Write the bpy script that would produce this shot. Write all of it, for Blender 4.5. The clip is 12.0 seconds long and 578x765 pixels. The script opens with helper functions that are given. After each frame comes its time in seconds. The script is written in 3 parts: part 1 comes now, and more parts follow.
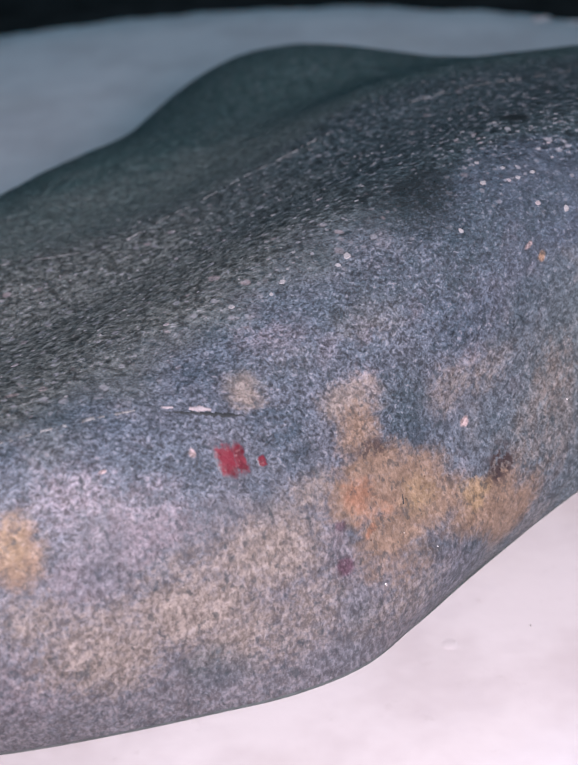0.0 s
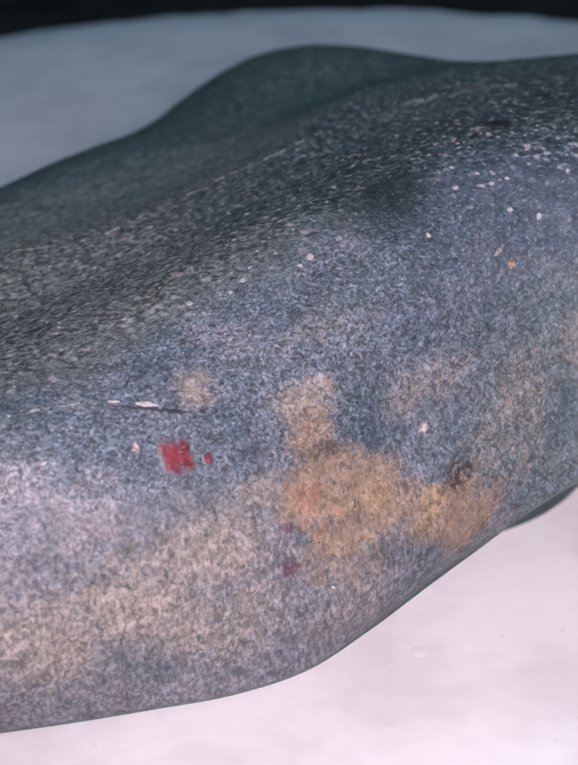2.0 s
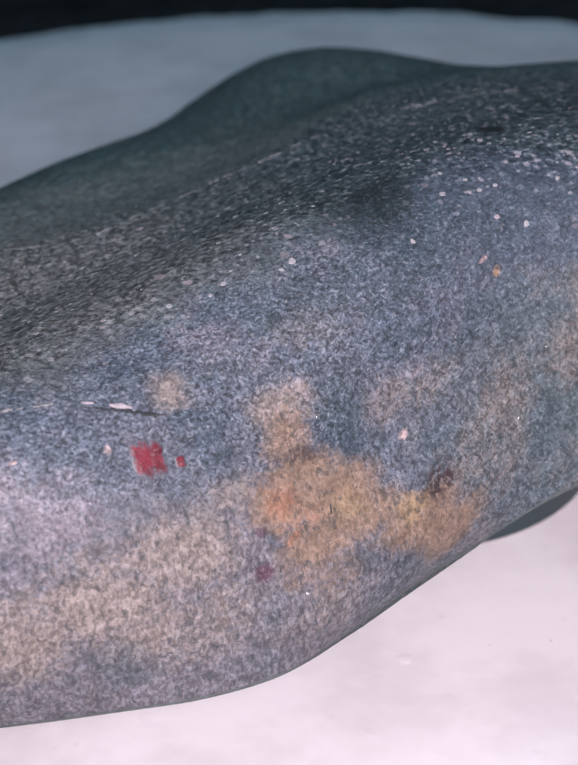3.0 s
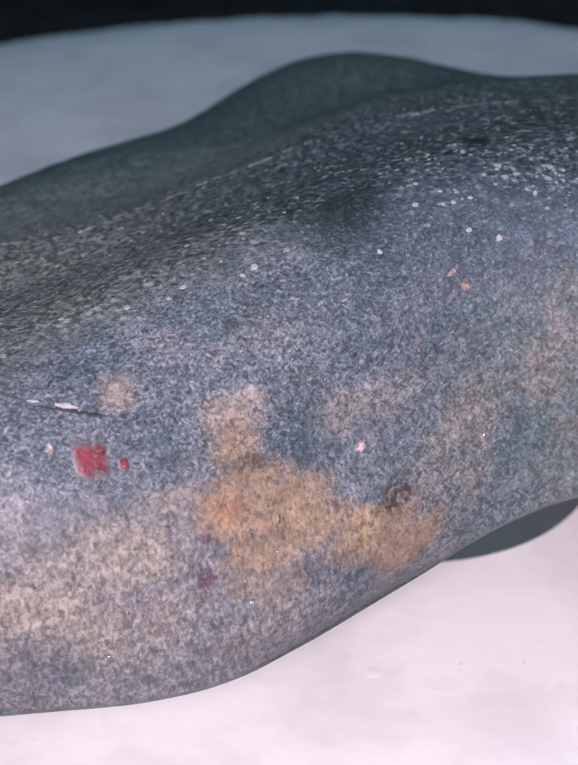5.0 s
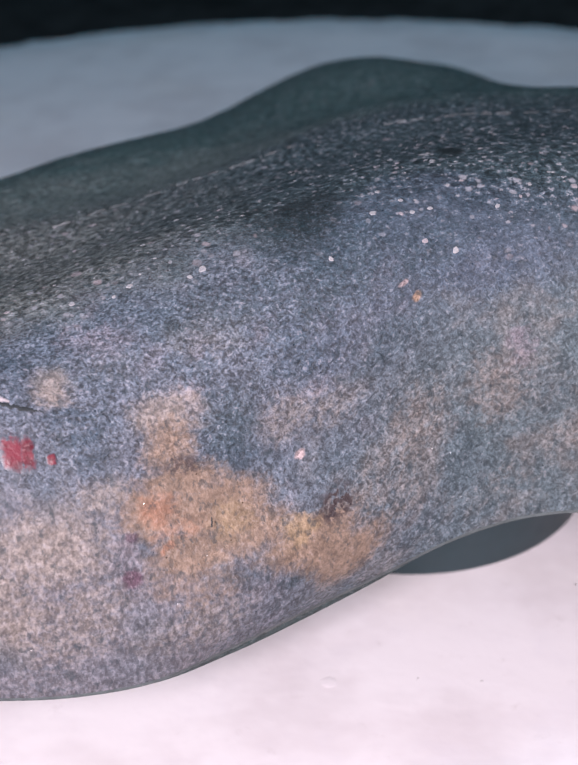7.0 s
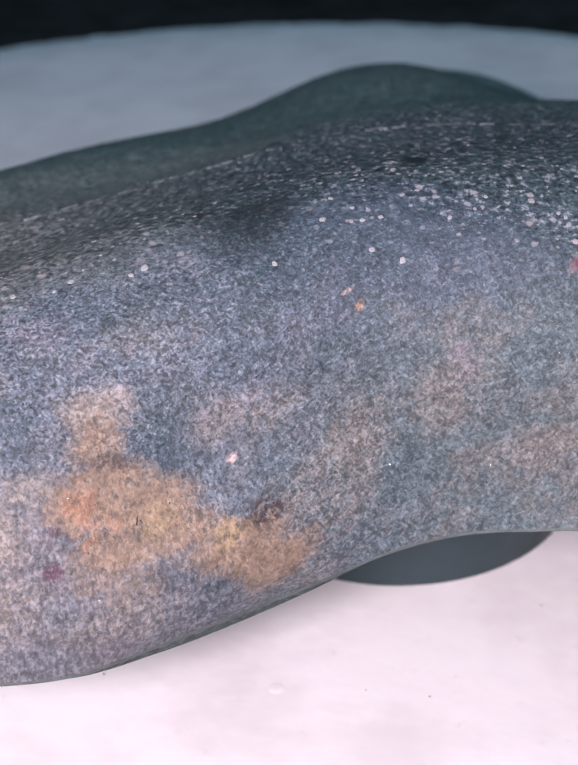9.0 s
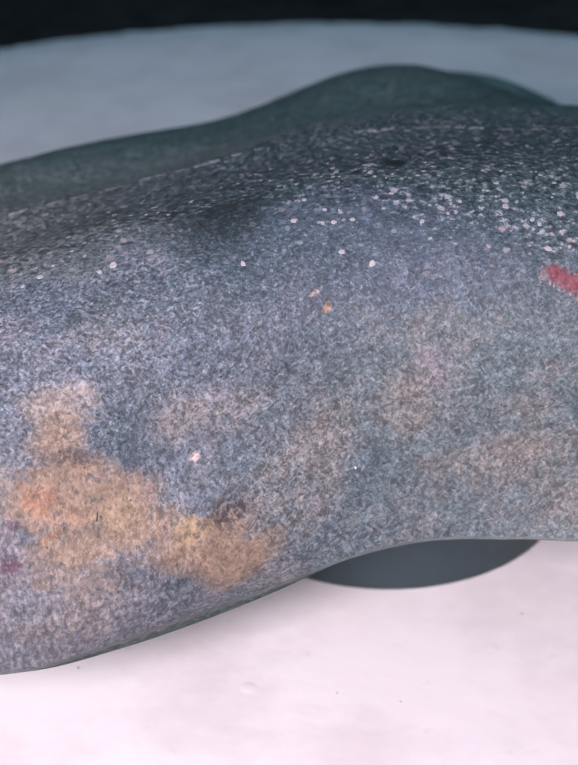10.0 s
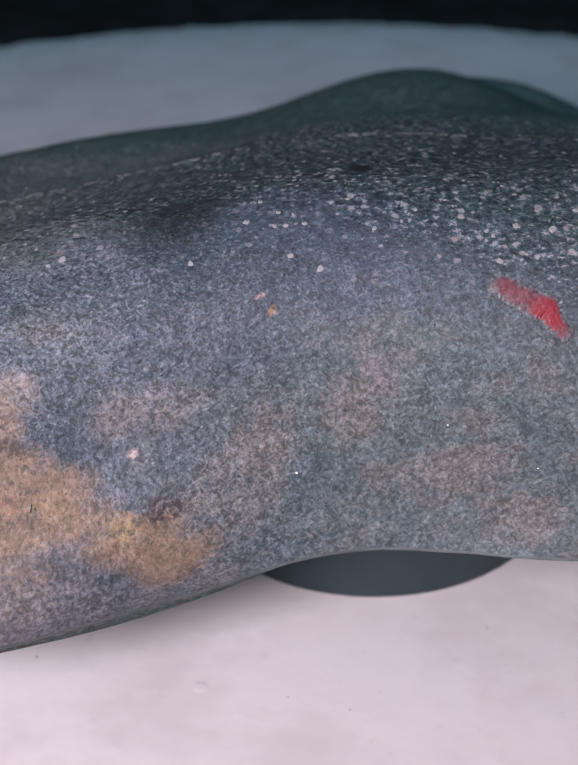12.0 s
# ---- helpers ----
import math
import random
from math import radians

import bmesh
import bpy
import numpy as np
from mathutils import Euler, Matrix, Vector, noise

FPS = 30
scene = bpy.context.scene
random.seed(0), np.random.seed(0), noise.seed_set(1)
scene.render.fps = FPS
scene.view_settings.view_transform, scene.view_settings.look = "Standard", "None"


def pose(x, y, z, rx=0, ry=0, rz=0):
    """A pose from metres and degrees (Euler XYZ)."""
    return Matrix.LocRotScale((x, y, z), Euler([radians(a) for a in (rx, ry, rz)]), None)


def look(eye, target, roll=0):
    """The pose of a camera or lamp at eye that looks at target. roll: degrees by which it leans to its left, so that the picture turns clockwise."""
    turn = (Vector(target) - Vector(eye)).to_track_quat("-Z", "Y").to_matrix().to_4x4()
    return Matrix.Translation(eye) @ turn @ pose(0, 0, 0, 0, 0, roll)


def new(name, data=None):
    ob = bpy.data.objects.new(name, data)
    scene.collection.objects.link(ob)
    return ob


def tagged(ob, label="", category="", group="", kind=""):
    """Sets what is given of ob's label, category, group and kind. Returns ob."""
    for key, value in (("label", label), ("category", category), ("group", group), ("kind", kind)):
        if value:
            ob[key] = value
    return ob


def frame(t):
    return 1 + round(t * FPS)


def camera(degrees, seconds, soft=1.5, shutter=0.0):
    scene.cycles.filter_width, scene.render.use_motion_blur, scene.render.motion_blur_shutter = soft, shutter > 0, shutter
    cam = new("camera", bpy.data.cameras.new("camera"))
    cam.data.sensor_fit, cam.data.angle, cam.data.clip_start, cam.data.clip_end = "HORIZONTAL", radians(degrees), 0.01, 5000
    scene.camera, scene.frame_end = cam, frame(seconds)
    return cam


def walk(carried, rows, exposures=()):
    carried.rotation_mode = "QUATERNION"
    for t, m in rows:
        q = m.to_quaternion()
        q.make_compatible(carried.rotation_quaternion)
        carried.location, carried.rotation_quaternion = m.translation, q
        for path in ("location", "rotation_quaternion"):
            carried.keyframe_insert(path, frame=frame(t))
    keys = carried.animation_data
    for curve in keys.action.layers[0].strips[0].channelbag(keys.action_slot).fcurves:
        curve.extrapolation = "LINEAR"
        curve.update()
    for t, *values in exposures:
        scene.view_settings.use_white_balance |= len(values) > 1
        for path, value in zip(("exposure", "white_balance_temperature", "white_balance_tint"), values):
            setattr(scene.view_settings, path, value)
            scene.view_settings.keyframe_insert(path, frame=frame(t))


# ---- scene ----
cam = camera(22.5, 12.0, soft=1.9)
PATH = [
    (0.0, 0.00000, 0.00000, 0.20656, 60.556, 3.851, -2.171),
    (0.5, 0.00292, -0.00032, 0.20609, 60.629, 3.718, -1.655),
    (1.0, 0.00791, -0.00068, 0.20564, 60.693, 3.591, -0.810),
    (1.5, 0.01387, -0.00076, 0.20539, 60.723, 3.505, 0.204),
    (2.0, 0.01971, 0.00018, 0.20485, 60.815, 3.327, 1.258),
    (2.5, 0.02570, 0.00089, 0.20454, 60.913, 3.273, 2.317),
    (3.0, 0.03062, 0.00155, 0.20454, 60.938, 3.194, 3.200),
    (5.0, 0.05306, 0.00597, 0.20337, 61.197, 2.695, 7.374),
    (5.5, 0.05823, 0.00736, 0.20304, 61.247, 2.529, 8.347),
    (6.0, 0.06737, 0.00917, 0.20271, 61.321, 2.392, 9.906),
    (6.5, 0.07402, 0.01070, 0.20242, 61.383, 2.298, 11.071),
    (8.5, 0.09895, 0.01749, 0.20179, 61.561, 1.587, 15.494),
    (9.0, 0.10707, 0.02025, 0.20144, 61.631, 1.459, 16.888),
    (9.5, 0.11617, 0.02326, 0.20153, 61.613, 1.223, 18.491),
    (10.0, 0.12182, 0.02552, 0.20141, 61.617, 1.140, 19.485),
    (10.5, 0.12805, 0.02798, 0.20133, 61.631, 0.933, 20.595),
    (11.0, 0.13436, 0.03056, 0.20162, 61.578, 0.761, 21.749),
    (11.5, 0.13985, 0.03300, 0.20172, 61.561, 0.656, 22.771),
    (12.0, 0.14618, 0.03638, 0.20151, 61.597, 0.546, 23.969),
]
EXPOSURES = [(0.0, 0.12), (3.0, 0.14), (5.0, 0.22), (6.5, 0.24), (9.5, 0.38), (10.0, 0.35), (10.5, 0.06), (11.0, -0.11), (12.0, -0.13)]
walk(cam, [(t, pose(x, y, z, rx, ry, rz)) for t, x, y, z, rx, ry, rz in PATH], EXPOSURES)
# a close lens: the far end of the stone and the board's rim go soft
cam.data.dof.use_dof = True
cam.data.dof.focus_distance = 0.256
cam.data.dof.aperture_fstop = 30.0

# ---- light ----
world = bpy.data.worlds.new("room_air")
world.use_nodes = True
scene.world = world
world.node_tree.nodes["Background"].inputs[0].default_value = (0.50, 0.78, 1.0, 1)
world.node_tree.nodes["Background"].inputs[1].default_value = 0.06


def area_lamp(name, eye, target, energy, size, colour):
    lamp = bpy.data.lights.new(name, "AREA")
    lamp.shape, lamp.energy, lamp.size, lamp.color = "DISK", energy, size, colour
    ob = new(name, lamp)
    ob.matrix_world = look(eye, target)
    return ob


area_lamp("desk_lamp_light", (0.070, -0.159, 0.287), (0.03, 0.26, 0.03), 4.2, 0.13, (1.0, 0.877, 0.962))
# added blue-green fill for upward faces, set in an assumed ceiling gap
fill = bpy.data.lights.new("overhead_fill", "AREA")
fill.shape, fill.size, fill.size_y, fill.energy, fill.color = "RECTANGLE", 1.0, 0.8, 5.0, (0.22, 0.67, 0.98)
new("overhead_fill", fill).matrix_world = look((-0.1, 0.8, 1.62), (-0.1, 0.8, 0.0))

# ---- material tools ----


class Tree:
    """Short ways to write node materials."""

    def __init__(self, name):
        self.mat = bpy.data.materials.new(name)
        self.mat.use_nodes = True
        self.nodes, self.links = self.mat.node_tree.nodes, self.mat.node_tree.links
        self.bsdf = self.nodes["Principled BSDF"]
        self.where = self.nodes.new("ShaderNodeTexCoord").outputs["Object"]

    def put(self, socket, value):
        if hasattr(value, "is_linked"):
            self.links.new(value, socket)
        elif isinstance(value, (tuple, list)) and len(value) == 3 and socket.type == "RGBA":
            socket.default_value = (*value, 1)
        else:
            socket.default_value = value

    def math(self, op, a, b=0.0, clamp=False):
        n = self.nodes.new("ShaderNodeMath")
        n.operation, n.use_clamp = op, clamp
        self.put(n.inputs[0], a), self.put(n.inputs[1], b)
        return n.outputs[0]

    def vec(self, op, a, b=(0, 0, 0)):
        n = self.nodes.new("ShaderNodeVectorMath")
        n.operation = op
        self.put(n.inputs[0], a)
        if op == "SCALE":
            self.put(n.inputs["Scale"], b)
        else:
            self.put(n.inputs[1], b)
        return n.outputs["Value"] if op in ("LENGTH", "DOT_PRODUCT") else n.outputs["Vector"]

    def noise(self, scale, detail=2.0, rough=0.5, at=None, colour=False):
        n = self.nodes.new("ShaderNodeTexNoise")
        self.put(n.inputs["Vector"], at or self.where)
        n.inputs["Scale"].default_value, n.inputs["Detail"].default_value = scale, detail
        n.inputs["Roughness"].default_value = rough
        return n.outputs["Color" if colour else "Fac"]

    def cells(self, scale, at=None, rand=1.0):
        n = self.nodes.new("ShaderNodeTexVoronoi")
        self.put(n.inputs["Vector"], at or self.where)
        n.inputs["Scale"].default_value, n.inputs["Randomness"].default_value = scale, rand
        return n.outputs["Distance"], n.outputs["Color"]

    def span(self, value, a, b, lo=0.0, hi=1.0):
        n = self.nodes.new("ShaderNodeMapRange")
        n.interpolation_type = "SMOOTHSTEP"
        self.put(n.inputs["Value"], value)
        for key, v in zip(("From Min", "From Max", "To Min", "To Max"), (a, b, lo, hi)):
            n.inputs[key].default_value = v
        return n.outputs["Result"]

    def mix(self, fac, a, b, blend="MIX"):
        n = self.nodes.new("ShaderNodeMix")
        n.data_type, n.blend_type, n.clamp_factor = "RGBA", blend, True
        self.put(n.inputs[0], fac), self.put(n.inputs[6], a), self.put(n.inputs[7], b)
        return n.outputs[2]

    def split(self, v):
        n = self.nodes.new("ShaderNodeSeparateXYZ")
        self.put(n.inputs[0], v)
        return n.outputs

    def attribute(self, name):
        n = self.nodes.new("ShaderNodeAttribute")
        n.attribute_name = name
        return n.outputs["Vector"]

    def turned(self, v, degrees):
        n = self.nodes.new("ShaderNodeVectorRotate")
        n.rotation_type = "Y_AXIS"
        self.put(n.inputs["Vector"], v)
        n.inputs["Angle"].default_value = radians(degrees)
        return n.outputs["Vector"]

    def blend(self, fac, a, b):
        return self.math("ADD", a, self.math("MULTIPLY", fac, self.math("SUBTRACT", b, a)))

    def bump(self, height, strength, distance, normal=None):
        n = self.nodes.new("ShaderNodeBump")
        n.inputs["Strength"].default_value, n.inputs["Distance"].default_value = strength, distance
        self.put(n.inputs["Height"], height)
        if normal:
            self.put(n.inputs["Normal"], normal)
        return n.outputs[0]

    def out(self, colour=None, rough=None, normal=None, spec=None, metal=None):
        for key, v in (("Base Color", colour), ("Roughness", rough), ("Normal", normal), ("Specular IOR Level", spec), ("Metallic", metal)):
            if v is not None:
                self.put(self.bsdf.inputs[key], v)
        return self.mat


def stone_material():
    """Colour and grain follow the skin of the stone: metres along it, and metres up from its front lower edge."""
    t = Tree("speckled_stone")
    skin_ = t.attribute("skin")
    along, up = t.split(skin_)[0], t.split(skin_)[1]
    half = (0.5, 0.5, 0.5)
    wide = t.vec("SUBTRACT", t.noise(120, 3, 0.6, at=skin_, colour=True), half)
    fine = t.vec("SUBTRACT", t.noise(620, 2, 0.6, at=skin_, colour=True), half)
    near = t.vec("ADD", skin_, t.vec("SCALE", fine, 0.0011))
    warped = t.vec("ADD", t.vec("ADD", skin_, t.vec("SCALE", wide, 0.0060)), t.vec("SCALE", fine, 0.0030))
    drift = t.math("MULTIPLY", t.math("SUBTRACT", t.noise(60, 3, at=skin_), 0.5), 0.022)
    ragged = t.math("ADD", t.math("MULTIPLY", t.math("SUBTRACT", t.noise(430, 3, 0.65, at=skin_), 0.5), 1.0), t.math("MULTIPLY", t.math("SUBTRACT", t.noise(1150, 1, at=skin_), 0.5), 0.7))

    def field(rows, soft, at):
        """Strength of a colour from its patches: along, up, the half sizes that way and the strength of each."""
        most = None
        for s, a, rs, ra, amount in rows:
            d = t.vec("LENGTH", t.vec("DIVIDE", t.vec("SUBTRACT", at, (s, a, 0)), (rs, ra, 1)))
            m = t.span(d, 1 + soft, 1 - soft, 0.0, amount)
            most = t.math("MAXIMUM", most, m) if most else m
        return most

    # ground colour: slate blue, greener and darker in wide drifts
    c = t.mix(t.span(t.noise(38, 3, 0.55, at=skin_), 0.35, 0.65), BLUE_GREY, LILAC_GREY)
    c = t.mix(t.span(t.noise(75, 3, 0.6, at=skin_), 0.52, 0.72, 0, 0.55), c, DARK_BLUE)
    c = t.mix(t.span(t.noise(130, 3, 0.6, at=t.vec("ADD", skin_, (1.3, 0.2, 2.1))), 0.54, 0.70, 0, 0.30), c, ROSE)
    green_end = t.span(t.math("ADD", along, t.math("MULTIPLY", drift, 2.2)), 0.118, 0.185)
    c = t.mix(t.math("MULTIPLY", green_end, 0.75), c, t.mix(t.span(t.math("ADD", up, drift), 0.034, 0.050), GREEN_GREY, t.mix(t.span(along, 0.178, 0.205, 0.0, 0.6), SLATE, TOP_TEAL)))
    brownish = t.math("MULTIPLY", t.span(t.noise(85, 4, 0.65, at=t.vec("ADD", skin_, (4.1, 2.2, 0.7))), 0.46, 0.66), t.span(t.math("ADD", up, drift), 0.052, 0.034))
    c = t.mix(t.math("MULTIPLY", t.math("MULTIPLY", brownish, t.span(along, 0.125, 0.150)), 0.50), c, OLIVE)
    # low on the front, away from the green end, the ground is a paler, warmer grey
    low = t.math("MULTIPLY", t.span(t.math("ADD", up, t.math("MULTIPLY", drift, 1.4)), 0.050, 0.026), t.span(t.math("ADD", along, drift), 0.136, 0.114))
    c = t.mix(t.math("MULTIPLY", low, t.span(ragged, -0.25, 0.25, 0.45, 0.95)), c, LOW_GREY)
    # the top is browner at one end and teal at the other, the far side a dull dark green
    crest = t.math("ADD", t.math("ADD", up, drift), t.math("ADD", t.span(along, 0.055, 0.128, -0.0630, -0.0755), t.math("ADD", t.span(along, 0.143, 0.183, 0.0, 0.0185), t.span(along, 0.188, 0.222, 0.0, 0.0130))))
    top = t.span(crest, -0.006, 0.008)
    shade = t.math("MULTIPLY", t.span(t.math("ADD", crest, t.math("MULTIPLY", drift, 0.6)), -0.012, 0.013), t.span(t.math("SUBTRACT", crest, t.span(along, 0.140, 0.170, -0.010, 0.010)), -0.004, 0.006, 0.35, 1.0))
    # both browns are also raised in brightness to make up for weak lamp light
    top_colour = t.mix(t.span(t.math("ADD", along, t.math("MULTIPLY", drift, 2.0)), 0.095, 0.158), TOP_BROWN, TOP_TEAL)
    c = t.mix(t.math("MULTIPLY", shade, 0.94), c, top_colour)
    far = t.span(t.math("ADD", up, t.math("MULTIPLY", drift, 1.6)), 0.125, 0.150)
    murk = t.mix(t.span(t.math("ADD", up, t.math("MULTIPLY", drift, 3.0)), 0.150, 0.205), t.mix(t.span(along, 0.150, 0.200), FAR_BROWN, FAR_GREEN), FAR_GREEN)
    c = t.mix(far, c, murk)
    calm, beige = None, None
    for colour, rows in PATCHES:
        small = colour in (PINK, PLUM, AMBER)
        warm = colour in (OCHRE, ORANGE, YELLOW)
        m = field(rows, 0.35 if small else 0.80 if not warm else 0.65, near if small else warped)
        if not small:
            edge_ = t.math("ADD", m, t.math("MULTIPLY", ragged, 0.7 if warm else 0.9))
            m = t.math("MULTIPLY", t.span(edge_, 0.05, 0.95), t.span(m, 0.0, 0.30))
        c = t.mix(m, c, colour)
        if warm:
            calm = t.math("MAXIMUM", calm, m) if calm else m
        if colour == BEIGE:
            beige = m
    near3 = t.vec("ADD", t.where, t.vec("SCALE", fine, 0.0011))
    # grain: interlocking needles, upright low on the front, every way higher up, flat on the top
    upright = t.noise(1400, 2, 0.6, at=t.vec("MULTIPLY", near3, (1.0, 1.0, 0.66)))
    lean = t.noise(1600, 2, 0.6, at=t.vec("MULTIPLY", t.turned(near3, 35), (0.50, 1.0, 1.0)))
    lie = t.noise(1600, 2, 0.6, at=t.vec("ADD", t.vec("MULTIPLY", t.turned(near3, -50), (0.50, 1.0, 1.0)), (3.0, 1.0, 2.0)))
    crossed = t.blend(t.span(t.noise(700, 1, at=skin_), 0.44, 0.56), lean, lie)
    flat = t.noise(1150, 2.5, 0.62, at=t.vec("MULTIPLY", near3, (0.62, 0.56, 1.5)))
    grain = t.blend(t.math("MAXIMUM", t.span(t.math("ADD", up, drift), 0.028, 0.046), t.span(along, 0.125, 0.150)), upright, crossed)
    grain = t.blend(top, grain, flat)
    grain = t.math("ADD", t.math("MULTIPLY", grain, 0.78), t.math("MULTIPLY", t.noise(2700, 1), 0.22))
    strength = t.math("SUBTRACT", 1.0, t.math("MULTIPLY", calm, 0.50))
    strength = t.math("MULTIPLY", strength, t.span(t.math("MAXIMUM", beige, low), 0.0, 1.0, 1.0, 0.58))
    strength = t.math("MULTIPLY", strength, t.math("MAXIMUM", top, t.span(along, 0.120, 0.180, 1.0, 0.66)))
    strength = t.math("MULTIPLY", strength, t.span(far, 0.0, 1.0, 1.0, 0.75))
    c = t.mix(1.0, c, t.span(t.noise(300, 3, 0.6, at=skin_), 0.3, 0.7, 0.78, 1.20), "MULTIPLY")
    c = t.mix(strength, c, t.mix(1.0, c, t.span(grain, 0.36, 0.64, 0.38, 1.66), "MULTIPLY"))
    pale = t.math("MULTIPLY", t.span(t.math("ADD", grain, t.math("MULTIPLY", top, t.span(along, 0.130, 0.175, -0.006, 0.013))), 0.575, 0.655), strength)
    c = t.mix(t.math("MULTIPLY", pale, t.span(top, 0.0, 1.0, 0.34, 0.72)), c, t.mix(t.span(t.noise(420, 2, at=skin_), 0.48, 0.68), PALE_GRAIN, PINK_GRAIN))
    dark = t.span(t.noise(760, 2, 0.6, at=t.vec("ADD", t.vec("MULTIPLY", near3, (1.0, 1.0, 0.7)), (7.3, 5.2, 2.4))), 0.575, 0.68)
    c = t.mix(t.math("MULTIPLY", dark, t.span(top, 0.0, 1.0, 0.50, 0.62)), c, DARK_GRAIN)
    # round pale grains over the top, thinning down the front
    for size, least, tone in ((520, 0.66, PALE_GRAIN), (430, 0.84, PINK_GRAIN), (860, 0.72, PALE_GRAIN)):
        fd, fr = t.cells(size, at=t.vec("MULTIPLY", near3, (0.80, 0.62, 1.4)))
        q = t.split(fr)
        fleck = t.math("MULTIPLY", t.span(q[0], least, least + 0.1), t.span(t.math("ADD", fd, t.math("MULTIPLY", q[1], 0.22)), 0.42, 0.24))
        fleck = t.math("MULTIPLY", fleck, t.math("MULTIPLY", t.span(crest, -0.012, 0.006), t.span(up, 0.165, 0.118, 0.22, 1.0)))
        c = t.mix(t.math("MULTIPLY", fleck, 0.66), c, tone)
    # clouded patches on the far side
    cloud = t.span(t.noise(330, 3, 0.65, at=t.vec("ADD", near, (2.0, 8.0, 5.0))), 0.54, 0.68)
    c = t.mix(t.math("MULTIPLY", t.math("MULTIPLY", cloud, far), 0.58), c, FAR_PALE)
    # dark grains within the ochre
    peppered = t.math("MULTIPLY", t.span(t.noise(640, 2, 0.6, at=t.vec("ADD", t.vec("MULTIPLY", near3, (1.0, 1.0, 0.8)), (2.4, 6.9, 1.1))), 0.56, 0.64), calm)
    c = t.mix(t.math("MULTIPLY", peppered, 0.46), c, (0.046, 0.046, 0.045))
    # dark stains over everything: one wide and cloudy, some small and dense
    m = field(STAIN_AT, 0.62, t.vec("ADD", skin_, t.vec("SCALE", t.vec("ADD", fine, wide), 0.0034)))
    c = t.mix(t.math("MULTIPLY", m, t.span(grain, 0.42, 0.66, 1.0, 0.62)), c, BLACK)
    c = t.mix(field(SPOT_AT, 0.30, near), c, BLACK)
    # a peppering of brown grains
    m = field(BROWN_AT, 0.45, t.vec("ADD", skin_, t.vec("SCALE", fine, 0.0026)))
    pepper = t.span(t.noise(820, 2, 0.6, at=t.vec("ADD", near3, (5.0, 1.7, 3.3))), 0.43, 0.54, 0.12, 1.0)
    c = t.mix(t.math("MULTIPLY", m, pepper), c, BROWN)
    # relief, and the odd crystal face that catches the light
    h = t.math("ADD", t.math("MULTIPLY", grain, t.span(top, 0.0, 1.0, 1.0, 2.2)), t.math("MULTIPLY", t.noise(210, 3, 0.6), 1.4))
    n = t.bump(h, 0.55, 0.00045)
    sd, sr = t.cells(620)
    k = t.split(sr)
    glint = t.math("MULTIPLY", t.math("GREATER_THAN", k[2], 0.72), t.math("LESS_THAN", sd, 0.11))
    tilt = t.vec("SCALE", t.vec("SUBTRACT", sr, half), t.math("MULTIPLY", glint, 1.3))
    n = t.vec("NORMALIZE", t.vec("ADD", n, tilt))
    rough = t.math("SUBTRACT", t.span(t.noise(500, 2), 0.3, 0.7, 0.52, 0.70), t.math("MULTIPLY", glint, 0.47))
    return t.out(c, rough, n, 0.4)


BLUE_GREY, LILAC_GREY, GREEN_GREY, DARK_BLUE = (0.064, 0.083, 0.108), (0.083, 0.093, 0.117), (0.075, 0.103, 0.113), (0.036, 0.056, 0.072)
SLATE, TOP_BROWN, TOP_TEAL = (0.048, 0.067, 0.097), (0.122, 0.132, 0.126), (0.048, 0.070, 0.078)
FAR_GREEN, FAR_BROWN, FAR_PALE = (0.056, 0.100, 0.098), (0.142, 0.166, 0.158), (0.170, 0.190, 0.186)
AMBER, LOW_GREY = (0.27, 0.17, 0.105), (0.130, 0.121, 0.133)
PALE_GRAIN, PINK_GRAIN, DARK_GRAIN = (0.34, 0.335, 0.365), (0.34, 0.285, 0.30), (0.022, 0.036, 0.045)
ORANGE, OCHRE, BEIGE = (0.238, 0.132, 0.090), (0.184, 0.132, 0.100), (0.188, 0.162, 0.148)
OLIVE, ROSE, PLUM, BROWN = (0.150, 0.134, 0.126), (0.176, 0.156, 0.182), (0.066, 0.034, 0.052), (0.036, 0.026, 0.028)
BLACK, YELLOW, PINK, NAVY = (0.013, 0.018, 0.020), (0.215, 0.154, 0.096), (0.30, 0.235, 0.235), (0.036, 0.056, 0.078)
# patches of each colour: (along, up, the half sizes that way, strength)
ROSE_AT = [
    (0.0690, 0.0385, 0.0095, 0.0055, 0.6), (0.0585, 0.0340, 0.0070, 0.0050, 0.5),
    (0.06, 0.0473, 0.0077, 0.004, 0.55), (0.0679, 0.0431, 0.0052, 0.0029, 0.5), (0.1049, 0.0629, 0.0086, 0.0049, 0.45),
    (0.0467, 0.0175, 0.0086, 0.0073, 0.4), (0.0748, 0.0449, 0.0059, 0.0023, 0.35), (0.179, 0.0355, 0.0022, 0.0025, 0.6),
    (0.138, 0.0447, 0.0052, 0.0021, 0.35), (0.1173, 0.0485, 0.0035, 0.0041, 0.5), (0.1805, 0.0328, 0.0032, 0.0045, 0.5),
    (0.103, 0.0234, 0.0037, 0.0049, 0.4),
]
